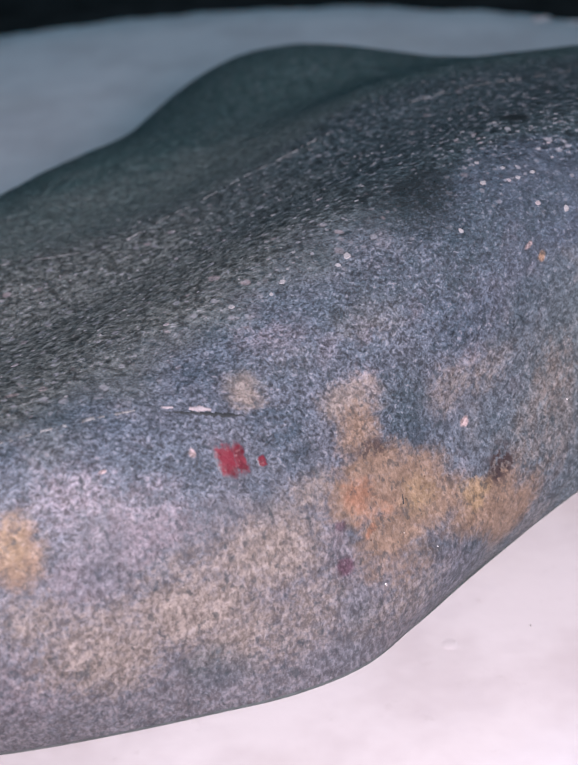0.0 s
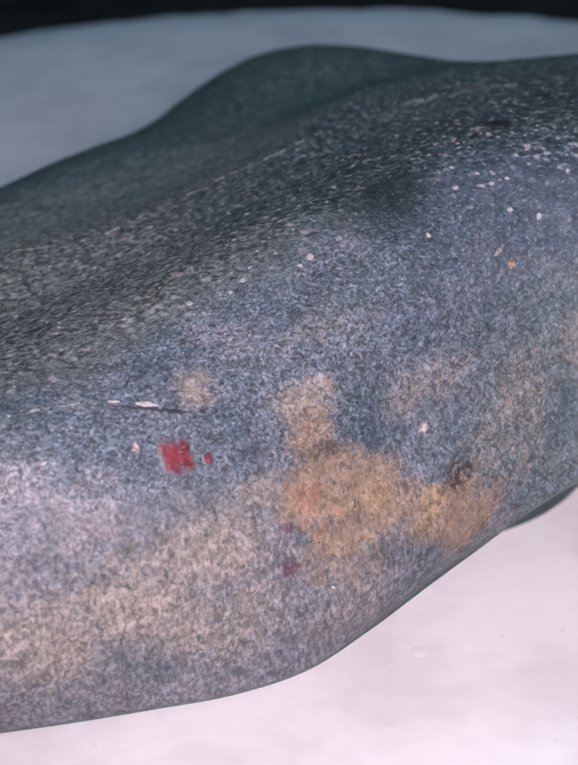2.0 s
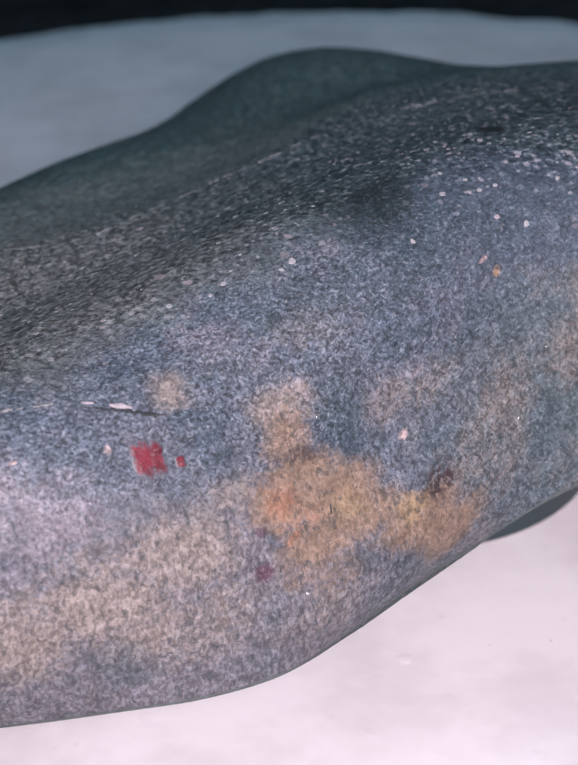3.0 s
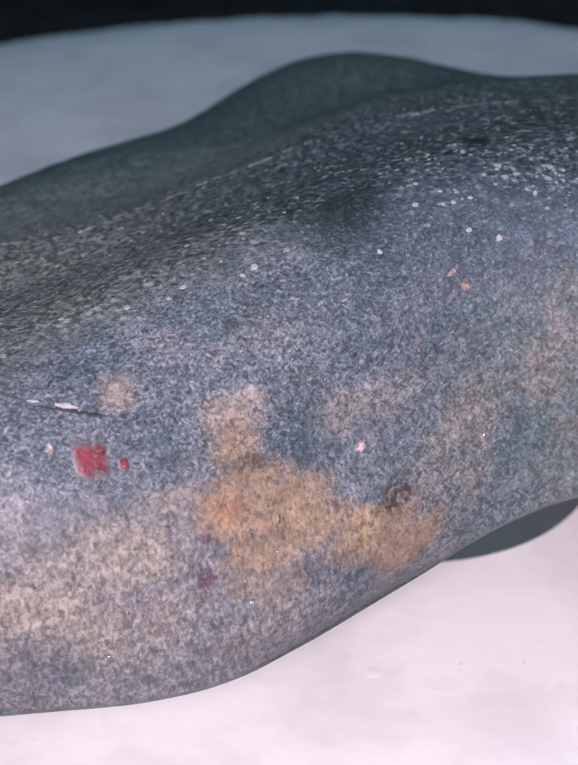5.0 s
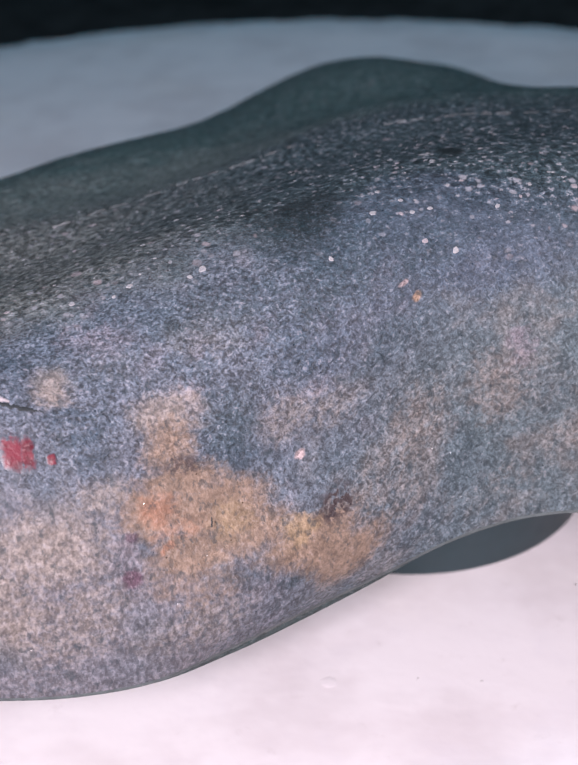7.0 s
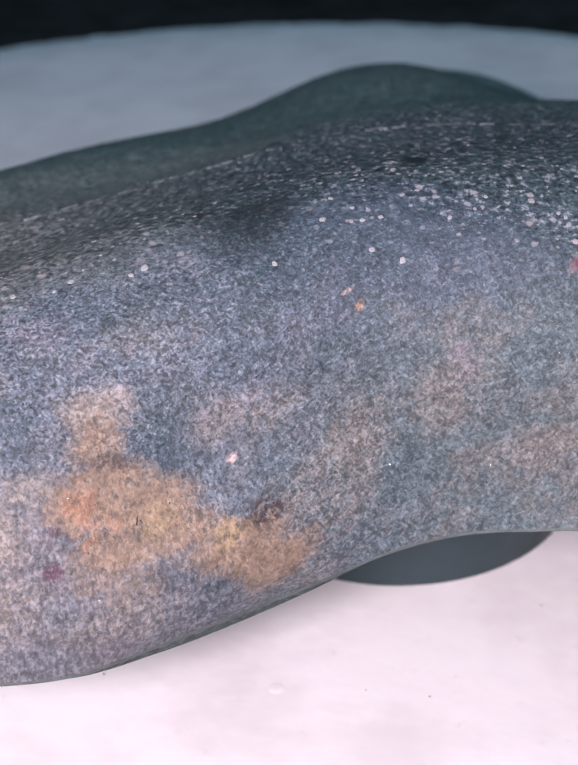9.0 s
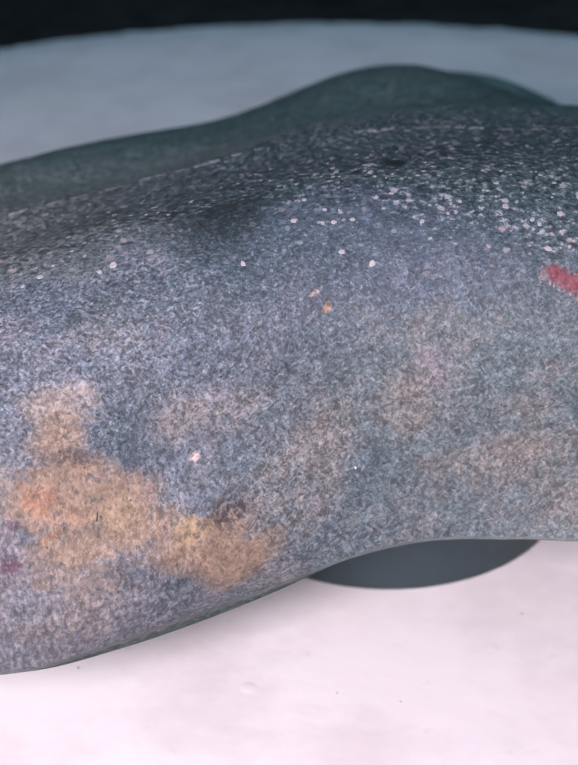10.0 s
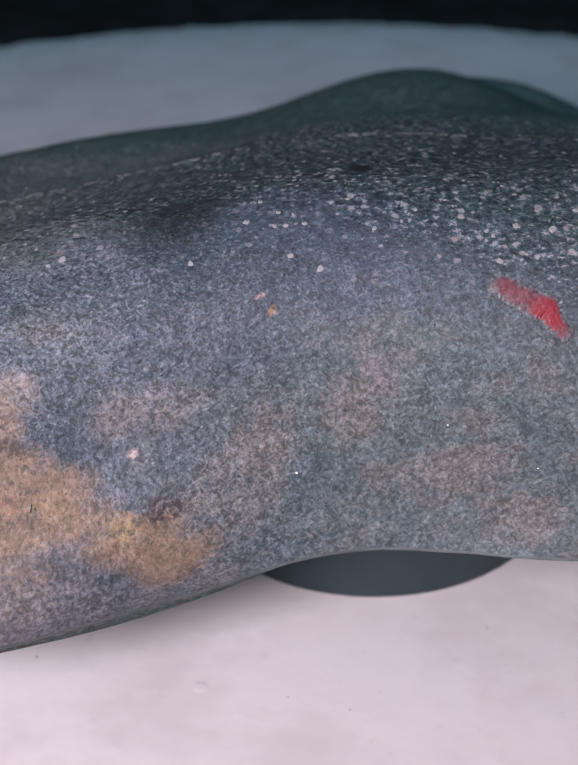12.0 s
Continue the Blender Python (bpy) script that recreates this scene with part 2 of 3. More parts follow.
BEIGE_AT = [
    (0.1150, 0.0105, 0.0085, 0.0052, 0.45), (0.1060, 0.0095, 0.0060, 0.0050, 0.4),
    (0.0956, 0.0553, 0.0037, 0.0037, 0.9), (0.1138, 0.0474, 0.0069, 0.0035, 0.8), (0.1005, 0.0358, 0.0047, 0.003, 0.6),
    (0.0896, 0.0287, 0.0099, 0.0067, 0.8), (0.0743, 0.0228, 0.0116, 0.0063, 0.85), (0.061, 0.0188, 0.0084, 0.0066, 0.8),
    (0.0812, 0.0152, 0.0081, 0.0077, 0.7), (0.0951, 0.0161, 0.0067, 0.0062, 0.5), (0.0585, 0.0217, 0.0106, 0.0072, 0.7),
    (0.0492, 0.0295, 0.0054, 0.004, 0.6), (0.0911, 0.0131, 0.0077, 0.0064, 0.5), (0.0916, 0.0336, 0.0079, 0.0039, 0.6),
    (0.0773, 0.0274, 0.0121, 0.0059, 0.5),
]
OLIVE_AT = [
    (0.1345, 0.0422, 0.0064, 0.0044, 0.53), (0.1449, 0.0406, 0.0068, 0.0041, 0.48), (0.1592, 0.0262, 0.0068, 0.0068, 0.57),
    (0.1755, 0.027, 0.0061, 0.0069, 0.57), (0.2002, 0.0322, 0.0046, 0.0036, 0.35), (0.1962, 0.0164, 0.0109, 0.0052, 0.53),
    (0.2076, 0.0087, 0.0081, 0.0065, 0.53), (0.1765, 0.0087, 0.007, 0.0036, 0.31), (0.1494, 0.0216, 0.0051, 0.0075, 0.4),
    (0.1222, 0.0603, 0.0077, 0.005, 0.44), (0.1543, 0.0162, 0.0068, 0.0047, 0.44), (0.1054, 0.0577, 0.0064, 0.003, 0.26),
]
NAVY_AT = [
    (0.099, 0.046, 0.0047, 0.0027, 0.65), (0.1242, 0.0381, 0.0059, 0.0041, 0.65), (0.1217, 0.0436, 0.003, 0.0042, 0.4),
    (0.1405, 0.0499, 0.0072, 0.0034, 0.6), (0.138, 0.0559, 0.0091, 0.0045, 0.45), (0.0882, 0.0617, 0.0039, 0.005, 0.5),
    (0.0975, 0.0496, 0.0059, 0.0017, 0.6), (0.1054, 0.0268, 0.0017, 0.0034, 0.6), (0.1212, 0.0174, 0.0059, 0.0021, 0.6),
    (0.0783, 0.009, 0.0059, 0.0038, 0.5), (0.1, 0.0049, 0.0084, 0.0039, 0.35), (0.1044, 0.0123, 0.0044, 0.0041, 0.4),
    (0.061, 0.0342, 0.0037, 0.0031, 0.4),
    (0.0980, 0.0466, 0.0075, 0.0042, 0.55), (0.0916, 0.0374, 0.0045, 0.0040, 0.45), (0.0822, 0.0445, 0.0060, 0.0040, 0.40), (0.0995, 0.0421, 0.0035, 0.0045, 0.45),
]
DARK_BLUE_AT = [
    (0.0753, 0.0128, 0.0049, 0.0029, 0.45), (0.0635, 0.0629, 0.0044, 0.0037, 0.4), (0.0645, 0.0387, 0.003, 0.0024, 0.4),
    (0.1247, 0.044, 0.0047, 0.0058, 0.65), (0.1538, 0.0439, 0.0094, 0.0042, 0.5), (0.1424, 0.0299, 0.0042, 0.0024, 0.4),
    (0.1681, 0.0173, 0.0054, 0.0055, 0.3), (0.1869, 0.0236, 0.0052, 0.0055, 0.3), (0.1331, 0.0134, 0.0069, 0.003, 0.5),
    (0.1260, 0.0640, 0.0170, 0.0060, 0.55), (0.1480, 0.0620, 0.0130, 0.0085, 0.65), (0.1640, 0.0560, 0.0110, 0.0060, 0.5), (0.1000, 0.0590, 0.0130, 0.0050, 0.35),
]
OCHRE_AT = [
    (0.1165, 0.0165, 0.0070, 0.0034, 0.45),
    (0.1143, 0.0362, 0.0079, 0.0036, 0.95), (0.1188, 0.0303, 0.0106, 0.0054, 1), (0.1079, 0.0318, 0.0054, 0.0048, 0.95),
    (0.1237, 0.0255, 0.0086, 0.004, 0.9), (0.1355, 0.02, 0.0094, 0.0044, 0.95), (0.1425, 0.0130, 0.0075, 0.0056, 0.9), (0.1385, 0.0168, 0.006, 0.005, 0.9),
    (0.1143, 0.0228, 0.0084, 0.0049, 0.85), (0.1128, 0.0423, 0.0048, 0.0042, 0.75), (0.1104, 0.0188, 0.0059, 0.0028, 0.45),
    (0.0502, 0.0411, 0.0042, 0.0056, 0.95),
]
ORANGE_AT = [
    (0.1090, 0.0320, 0.0036, 0.0034, 0.80), (0.1118, 0.0279, 0.0052, 0.0022, 0.4), (0.1099, 0.0244, 0.0012, 0.0008, 0.8),
]
YELLOW_AT = [
    (0.1217, 0.0275, 0.0044, 0.0033, 0.6), (0.1336, 0.0224, 0.0039, 0.0028, 0.75), (0.0497, 0.0426, 0.0027, 0.0038, 0.6),
]
PLUM_AT = [
    (0.103, 0.021, 0.0017, 0.0018, 0.9), (0.1039, 0.0281, 0.0012, 0.0009, 0.6),
]
BROWN_AT = [
    (0.1414, 0.0236, 0.0038, 0.0030, 1.0), (0.1153, 0.0387, 0.0044, 0.0014, 0.7),
]
PINK_AT = [
    (0.136, 0.0351, 0.001, 0.0009, 0.9), (0.1597, 0.0518, 0.001, 0.0005, 0.8), (0.0817, 0.048, 0.0005, 0.0007, 0.9),
    (0.0664, 0.0497, 0.0007, 0.0004, 0.9), (0.061, 0.0732, 0.0012, 0.0009, 0.6), (0.0659, 0.0717, 0.0007, 0.0009, 0.6),
]
AMBER_AT = [
    (0.1617, 0.0482, 0.0009, 0.0008, 0.75),
]
STAIN_AT = [
    (0.1462, 0.0766, 0.0088, 0.0080, 0.96), (0.1365, 0.0860, 0.0050, 0.0024, 0.5),
]
SPOT_AT = [
    (0.1815, 0.0851, 0.0023, 0.0040, 0.95), (0.1388, 0.0856, 0.0030, 0.0013, 0.5),
]
PATCHES = [(ROSE, ROSE_AT), (BEIGE, BEIGE_AT), (OLIVE, OLIVE_AT), (NAVY, NAVY_AT), (DARK_BLUE, DARK_BLUE_AT), (OCHRE, OCHRE_AT), (ORANGE, ORANGE_AT), (YELLOW, YELLOW_AT), (PLUM, PLUM_AT), (PINK, PINK_AT), (AMBER, AMBER_AT)]


def plain_material(name, colour, rough, grain=0.15, scale=300, bump=0.0003, spec=0.5):
    t = Tree(name)
    a = t.span(t.noise(scale, 3, 0.6), 0.3, 0.7, 1 - grain, 1 + grain)
    b = t.span(t.noise(scale / 9, 3, 0.6), 0.3, 0.7, 1 - grain * 0.7, 1 + grain * 0.7)
    c = t.mix(1.0, t.mix(1.0, colour, a, "MULTIPLY"), b, "MULTIPLY")
    r = t.span(t.noise(scale / 3, 2), 0.3, 0.7, rough - 0.06, rough + 0.06)
    return t.out(c, r, t.bump(t.noise(scale, 3, 0.6), 0.4, bump), spec)


def red_material():
    t = Tree("red_mineral")
    c = t.mix(t.span(t.noise(420, 3, 0.6), 0.35, 0.62), (0.072, 0.008, 0.016), (0.142, 0.015, 0.029))
    c = t.mix(t.span(t.noise(1100, 2, 0.6), 0.58, 0.72, 0, 0.5), c, (0.26, 0.12, 0.13))
    rim = t.nodes.new("ShaderNodeAttribute")
    rim.attribute_name = "rim"
    ragged = t.math("ADD", rim.outputs["Fac"], t.math("MULTIPLY", t.math("SUBTRACT", t.noise(900, 3, 0.7), 0.5), 0.9))
    c = t.mix(t.span(ragged, 0.52, 0.92), c, t.mix(t.span(t.noise(2100, 2), 0.3, 0.7), (0.045, 0.055, 0.072), (0.10, 0.115, 0.14)))
    return t.out(c, t.span(t.noise(900, 2), 0.3, 0.7, 0.45, 0.62), t.bump(t.noise(900, 2), 0.5, 0.0004), 0.5)


def streak_material():
    """Red film over the stone, deepest in one place and worn through elsewhere."""
    t = Tree("red_film")
    d = t.vec("LENGTH", t.vec("DIVIDE", t.vec("SUBTRACT", t.where, (0.2098, 0.1858, 0.0904)), (0.0036, 0.006, 0.0036)))
    core = t.span(t.math("ADD", d, t.math("MULTIPLY", t.math("SUBTRACT", t.noise(500, 3, 0.6), 0.5), 0.9)), 1.25, 0.35)
    c = t.mix(t.span(t.noise(800, 3, 0.65), 0.35, 0.65), (0.098, 0.018, 0.034), (0.155, 0.046, 0.062))
    c = t.mix(core, c, (0.215, 0.011, 0.025))
    c = t.mix(t.span(t.noise(1500, 2, 0.6), 0.60, 0.74, 0, 0.4), c, (0.34, 0.21, 0.22))
    rim = t.nodes.new("ShaderNodeAttribute")
    rim.attribute_name = "rim"
    worn_off = t.math("ADD", rim.outputs["Fac"], t.math("MULTIPLY", t.math("SUBTRACT", t.noise(700, 3, 0.7), 0.5), 1.5))
    worn_off = t.math("SUBTRACT", worn_off, t.math("MULTIPLY", core, 0.25))
    c = t.mix(t.span(worn_off, 0.26, 0.92), c, t.mix(t.span(t.noise(1500, 2), 0.35, 0.65), (0.036, 0.044, 0.054), (0.14, 0.15, 0.17)))
    return t.out(c, t.span(t.noise(900, 2), 0.3, 0.7, 0.42, 0.6), t.bump(t.noise(900, 2), 0.5, 0.0003), 0.4)


def board_material():
    t = Tree("white_board")
    c = t.mix(t.span(t.noise(22, 4, 0.65), 0.40, 0.66), (0.80, 0.770, 0.790), (0.69, 0.650, 0.668))
    c = t.mix(t.span(t.noise(55, 4, 0.6), 0.50, 0.70, 0, 0.22), c, (0.66, 0.63, 0.68))
    c = t.mix(t.span(t.noise(120, 4, 0.7), 0.60, 0.76, 0, 0.6), c, (0.60, 0.56, 0.57))
    c = t.mix(t.span(t.noise(14, 2, 0.5), 0.55, 0.75, 0, 0.3), c, (0.78, 0.72, 0.68))
    h = t.math("ADD", t.noise(45, 3, 0.6), t.math("MULTIPLY", t.noise(300, 2), 0.12))
    return t.out(c, 0.62, t.bump(h, 0.35, 0.0012), 0.35)


STONE, RED, FILM, BOARD = stone_material(), red_material(), streak_material(), board_material()
PALE_STONE = plain_material("pale_teal_stone", (0.072, 0.130, 0.130), 0.65, 0.2, 200)
RIM = plain_material("sawn_stone", (0.080, 0.096, 0.098), 0.6, 0.18, 500)
PALE = plain_material("pale_mineral", (0.32, 0.315, 0.33), 0.5, 0.2, 900)
ROSY = plain_material("rosy_mineral", (0.31, 0.280, 0.30), 0.5, 0.2, 900)
CRACK = plain_material("dark_crack", (0.018, 0.023, 0.026), 0.8, 0.3, 900)
VEIN = plain_material("pale_vein", (0.160, 0.163, 0.168), 0.6, 0.6, 700)
FAINT = plain_material("faint_vein", (0.115, 0.124, 0.132), 0.6, 0.6, 700)
PAD = plain_material("dark_rubber", (0.020, 0.040, 0.048), 0.5, 0.06, 250, 0.0001)
BENCH = plain_material("black_stained_wood", (0.022, 0.022, 0.022), 0.6, 0.4, 60, 0.0004, 0.3)
WALL = plain_material("dark_wall_paint", (0.05, 0.05, 0.055), 0.8, 0.12, 40)
SPECK = plain_material("dark_dirt", (0.27, 0.245, 0.245), 0.8, 0.2, 900)


# ---- mesh tools ----
def mesh_object(name, verts, faces, material, parent=None, label="", smooth=True):
    me = bpy.data.meshes.new(name)
    me.from_pydata([tuple(v) for v in verts], [], [tuple(f) for f in faces])
    if smooth:
        me.polygons.foreach_set("use_smooth", [True] * len(me.polygons))
    me.materials.append(material)
    me.update()
    ob = new(name, me)
    if parent:
        ob.parent = parent
    return tagged(ob, label) if label else ob


def part(name, bm, material, parent=None, label="", smooth=False):
    bmesh.ops.recalc_face_normals(bm, faces=bm.faces)
    me = bpy.data.meshes.new(name)
    bm.to_mesh(me)
    bm.free()
    if smooth:
        me.polygons.foreach_set("use_smooth", [True] * len(me.polygons))
    me.materials.append(material)
    ob = new(name, me)
    if parent:
        ob.parent = parent
    return tagged(ob, label) if label else ob


def box(name, size, at, material, parent=None, bevel=0.0, label=""):
    bm = bmesh.new()
    bmesh.ops.create_cube(bm, size=1, matrix=Matrix.Translation(at) @ Matrix.Diagonal((*size, 1)))
    if bevel:
        bmesh.ops.bevel(bm, geom=bm.edges[:], offset=bevel, segments=2, profile=0.5, affect="EDGES")
    return part(name, bm, material, parent, label)


# ---- room and bench ----
FLOOR_Z = -0.80
for name, size, at in (
    ("floor", (4.2, 4.2, 0.1), (0, 0.4, FLOOR_Z - 0.05)),
    ("wall_north", (4.2, 0.1, 2.4), (0, 2.45, 0.4)), ("wall_south", (4.2, 0.1, 2.4), (0, -1.65, 0.4)),
    ("wall_east", (0.1, 4.0, 2.4), (2.05, 0.4, 0.4)), ("wall_west", (0.1, 4.0, 2.4), (-2.05, 0.4, 0.4)),
):
    tagged(box(name, size, at, WALL), "dark painted " + name.split("_")[0] + " of a dim room", name.split("_")[0], kind="structure")

# unseen ceiling, with a gap made for the added overhead lamp
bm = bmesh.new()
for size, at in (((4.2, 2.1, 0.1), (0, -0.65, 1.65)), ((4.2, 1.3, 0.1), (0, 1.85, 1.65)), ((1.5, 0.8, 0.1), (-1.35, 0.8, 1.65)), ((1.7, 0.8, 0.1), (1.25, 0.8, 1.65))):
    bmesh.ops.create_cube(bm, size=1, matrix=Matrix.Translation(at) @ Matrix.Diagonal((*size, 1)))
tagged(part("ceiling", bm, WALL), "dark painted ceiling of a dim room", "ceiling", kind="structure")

bench = new("work_bench")
bench.location = (0, 0.5, FLOOR_Z)
tagged(bench, "black-stained wooden work bench under the white board", "bench")
box("bench_top", (1.7, 1.4, 0.04), (0, 0, -0.04 - FLOOR_Z), BENCH, bench, 0.003)
for x in (-0.78, 0.78):
    for y in (-0.63, 0.63):
        box("leg", (0.06, 0.06, 0.74), (x, y, 0.37), BENCH, bench, 0.003)


# ---- white round board ----
def round_board(radius, thick):
    n = 360
    rings = [(0.0, 0), (0.35, 0), (0.7, 0), (0.9, 0), (0.985, 0), (1.0, -0.0012), (1.002, -0.004), (1.0, -thick)]
    verts, faces = [(0, 0, 0)], []
    for k, (q, z) in enumerate(rings[1:]):
        for i in range(n):
            a = 2 * math.pi * i / n
            d = Vector((math.cos(a), math.sin(a), 0))
            wave = noise.noise(d * 9) * 0.0045 + noise.noise(d * 24) * 0.0028 + noise.noise(d * 70) * 0.0020 + noise.noise(d * 150) * 0.0010
            rr = radius * q + (wave if q > 0.95 else 0)
            verts.append((d.x * rr, d.y * rr, z))
    for i in range(n):
        faces.append((0, 1 + i, 1 + (i + 1) % n))
    for k in range(len(rings) - 2):
        for i in range(n):
            a, b = 1 + k * n + i, 1 + k * n + (i + 1) % n
            faces.append((a, a + n, b + n, b))
    faces.append(tuple(1 + (len(rings) - 2) * n + i for i in reversed(range(n))))
    ob = mesh_object("round_board", verts, faces, BOARD)
    ob.location = (-0.0375, 0.4725, 0)
    return tagged(ob, "round white board with a rough rim, faintly stained", "board")


round_board(0.309, 0.02)


# ---- dark round pad ----
def lathe(name, profile, n, material, parent=None, label=""):
    verts, faces = [], []
    for r, z in profile:
        for i in range(n):
            a = 2 * math.pi * i / n
            verts.append((r * math.cos(a), r * math.sin(a), z))
    for k in range(len(profile) - 1):
        for i in range(n):
            a, b = k * n + i, k * n + (i + 1) % n
            faces.append((a, b, b + n, a + n))
    faces.append(tuple(reversed(range(n))))
    faces.append(tuple((len(profile) - 1) * n + i for i in range(n)))
    return mesh_object(name, verts, faces, material, parent, label)


pad = lathe("support_pad", [(0.0438, 0.0), (0.0443, 0.0006), (0.0443, 0.0366), (0.0435, 0.0376), (0.0423, 0.038)], 128, PAD)
pad.location = (0.0358, 0.3297, 0)
tagged(pad, "dark grey smooth round pad carrying the stone on the board", "pad")

# ---- the stone ----
# It is drawn as sections across its length. Each row is one section: the reach, in millimetres, from an axis
# below the stone, turning from the front lower edge over the top to the back.
SECTIONS = [
    [113.8, 117.6, 122.8, 109.0, 99.9, 99.3, 102.5, 103.9, 101.9, 97.5, 92.6],
    [111.8, 125.2, 141.4, 115.0, 101.4, 103.1, 105.2, 108.1, 109.0, 108.0, 106.7],
    [111.2, 125.6, 130.9, 128.3, 108.7, 107.6, 103.9, 109.8, 115.3, 119.6, 121.3],
    [118.2, 114.6, 127.4, 137.8, 114.9, 110.5, 101.8, 108.6, 125.3, 136.7, 137.5],
    [111.0, 116.2, 136.1, 135.4, 119.1, 116.6, 111.0, 111.8, 125.4, 144.4, 158.1],
    [105.5, 120.0, 139.8, 135.4, 121.5, 120.9, 120.9, 115.0, 127.7, 161.5, 190.0],
    [112.7, 126.0, 139.0, 138.3, 122.5, 114.5, 116.8, 117.1, 133.1, 169.3, 201.3],
    [125.0, 132.0, 136.5, 134.3, 124.3, 115.2, 111.8, 114.2, 116.8, 136.4, 175.8],
    [138.6, 137.0, 134.1, 129.9, 124.1, 116.7, 110.0, 105.4, 102.4, 110.6, 134.2]
]
AXIS_W, AXIS_Z, BACK, SWEEP = 0.26, -0.02, radians(160), 1.35
FIRST, LAST = 0.02, 0.30
EDGE_S = [0, .03, .045, .06, .075, .09, .105, .12, .135, .15, .165, .18, .195, .21, .25, .3]
EDGE_W = [.1942, .1887, .1825, .1770, .1723, .1685, .1686, .1737, .1786, .1799, .1787, .1793, .1777, .1745, .1715, .1696]
EDGE_Z = [.0399, .0390, .0383, .0382, .0381, .0377, .0369, .0365, .0370, .0403, .0460, .0470, .0463, .0460, .0460, .0460]
GRID = np.array(SECTIONS) / 1000


def weights(u, n):
    """Cubic B-spline weights of n controls at u."""
    u = np.clip(u, 0, n - 1 - 1e-9)
    i = np.floor(u).astype(int)
    x = u - i
    w = ((1 - x) ** 3 / 6, (3 * x**3 - 6 * x * x + 4) / 6, (-3 * x**3 + 3 * x * x + 3 * x + 1) / 6, x**3 / 6)
    out = np.zeros(u.shape + (n,))
    for k in range(4):
        np.add.at(out, (np.arange(len(u)), np.clip(i - 1 + k, 0, n - 1)), w[k])
    return out


def edge(s):
    """The front lower edge, a smooth curve through its stations."""
    x, u = np.array(EDGE_S), np.clip(s, EDGE_S[0], EDGE_S[-1])
    i = np.clip(np.searchsorted(x, u) - 1, 0, len(x) - 2)
    h = x[i + 1] - x[i]
    q = (u - x[i]) / h
    out = []
    for y in (np.array(EDGE_W), np.array(EDGE_Z)):
        m = np.gradient(y, x)
        out.append((2 * q**3 - 3 * q**2 + 1) * y[i] + (q**3 - 2 * q**2 + q) * h * m[i] + (3 * q**2 - 2 * q**3) * y[i + 1] + (q**3 - q**2) * h * m[i + 1])
    return out


def skin(s, v):
    """Places on the stone: s metres along it, v from 0 at the front lower edge to 1 at the back."""
    s, v = np.atleast_1d(np.asarray(s, float)), np.atleast_1d(np.asarray(v, float))
    ew, ez = edge(s)
    start, reach = np.arctan2(ez - AXIS_Z, AXIS_W - ew), np.hypot(ez - AXIS_Z, AXIS_W - ew)
    a = weights((s - FIRST) / (LAST - FIRST) * (GRID.shape[0] - 1), GRID.shape[0])
    b = weights(v * GRID.shape[1], GRID.shape[1] + 1)
    r = b[:, 0] * reach + np.einsum("ni,nj,ij->n", a, b[:, 1:], GRID)
    first = weights(np.zeros(1), GRID.shape[1] + 1)
    r0 = first[0, 0] * reach + a @ (GRID @ first[0, 1:])
    r = r + (reach - r0) * np.clip(1 - v / 0.10, 0, 1) ** 2
    turn = start + (BACK - start) * v**SWEEP
    return np.stack([s, AXIS_W - r * np.cos(turn), AXIS_Z + r * np.sin(turn)], -1)


def turn_of(s, w, z):
    """The v of a place on the stone."""
    ew, ez = edge(s)
    start = math.atan2(ez - AXIS_Z, AXIS_W - ew)
    return (max(0.0, math.atan2(z - AXIS_Z, AXIS_W - w) - start) / (BACK - start)) ** (1 / SWEEP)


def spot(s, w, z):
    """Place and outward normal of the stone near (s, w, z)."""
    v = turn_of(s, w, z)
    p = skin([s, s + 0.0004, s], [v, v, v + 0.003])
    n = Vector(p[1] - p[0]).cross(Vector(p[2] - p[0])).normalized()
    return worn(p[0]), -n if n.z < 0 and n.y > 0 else n


def worn(p):
    """The slight unevenness of a water-worn surface."""
    q = Vector(p)
    d = (noise.noise(q * 130) * 0.00022 + noise.noise(q * 420) * 0.00009) * min(1, max(0, (q.z - 0.040) / 0.006))
    return q + Vector((0, (q.y - AXIS_W) * 5, 0.8)) * d


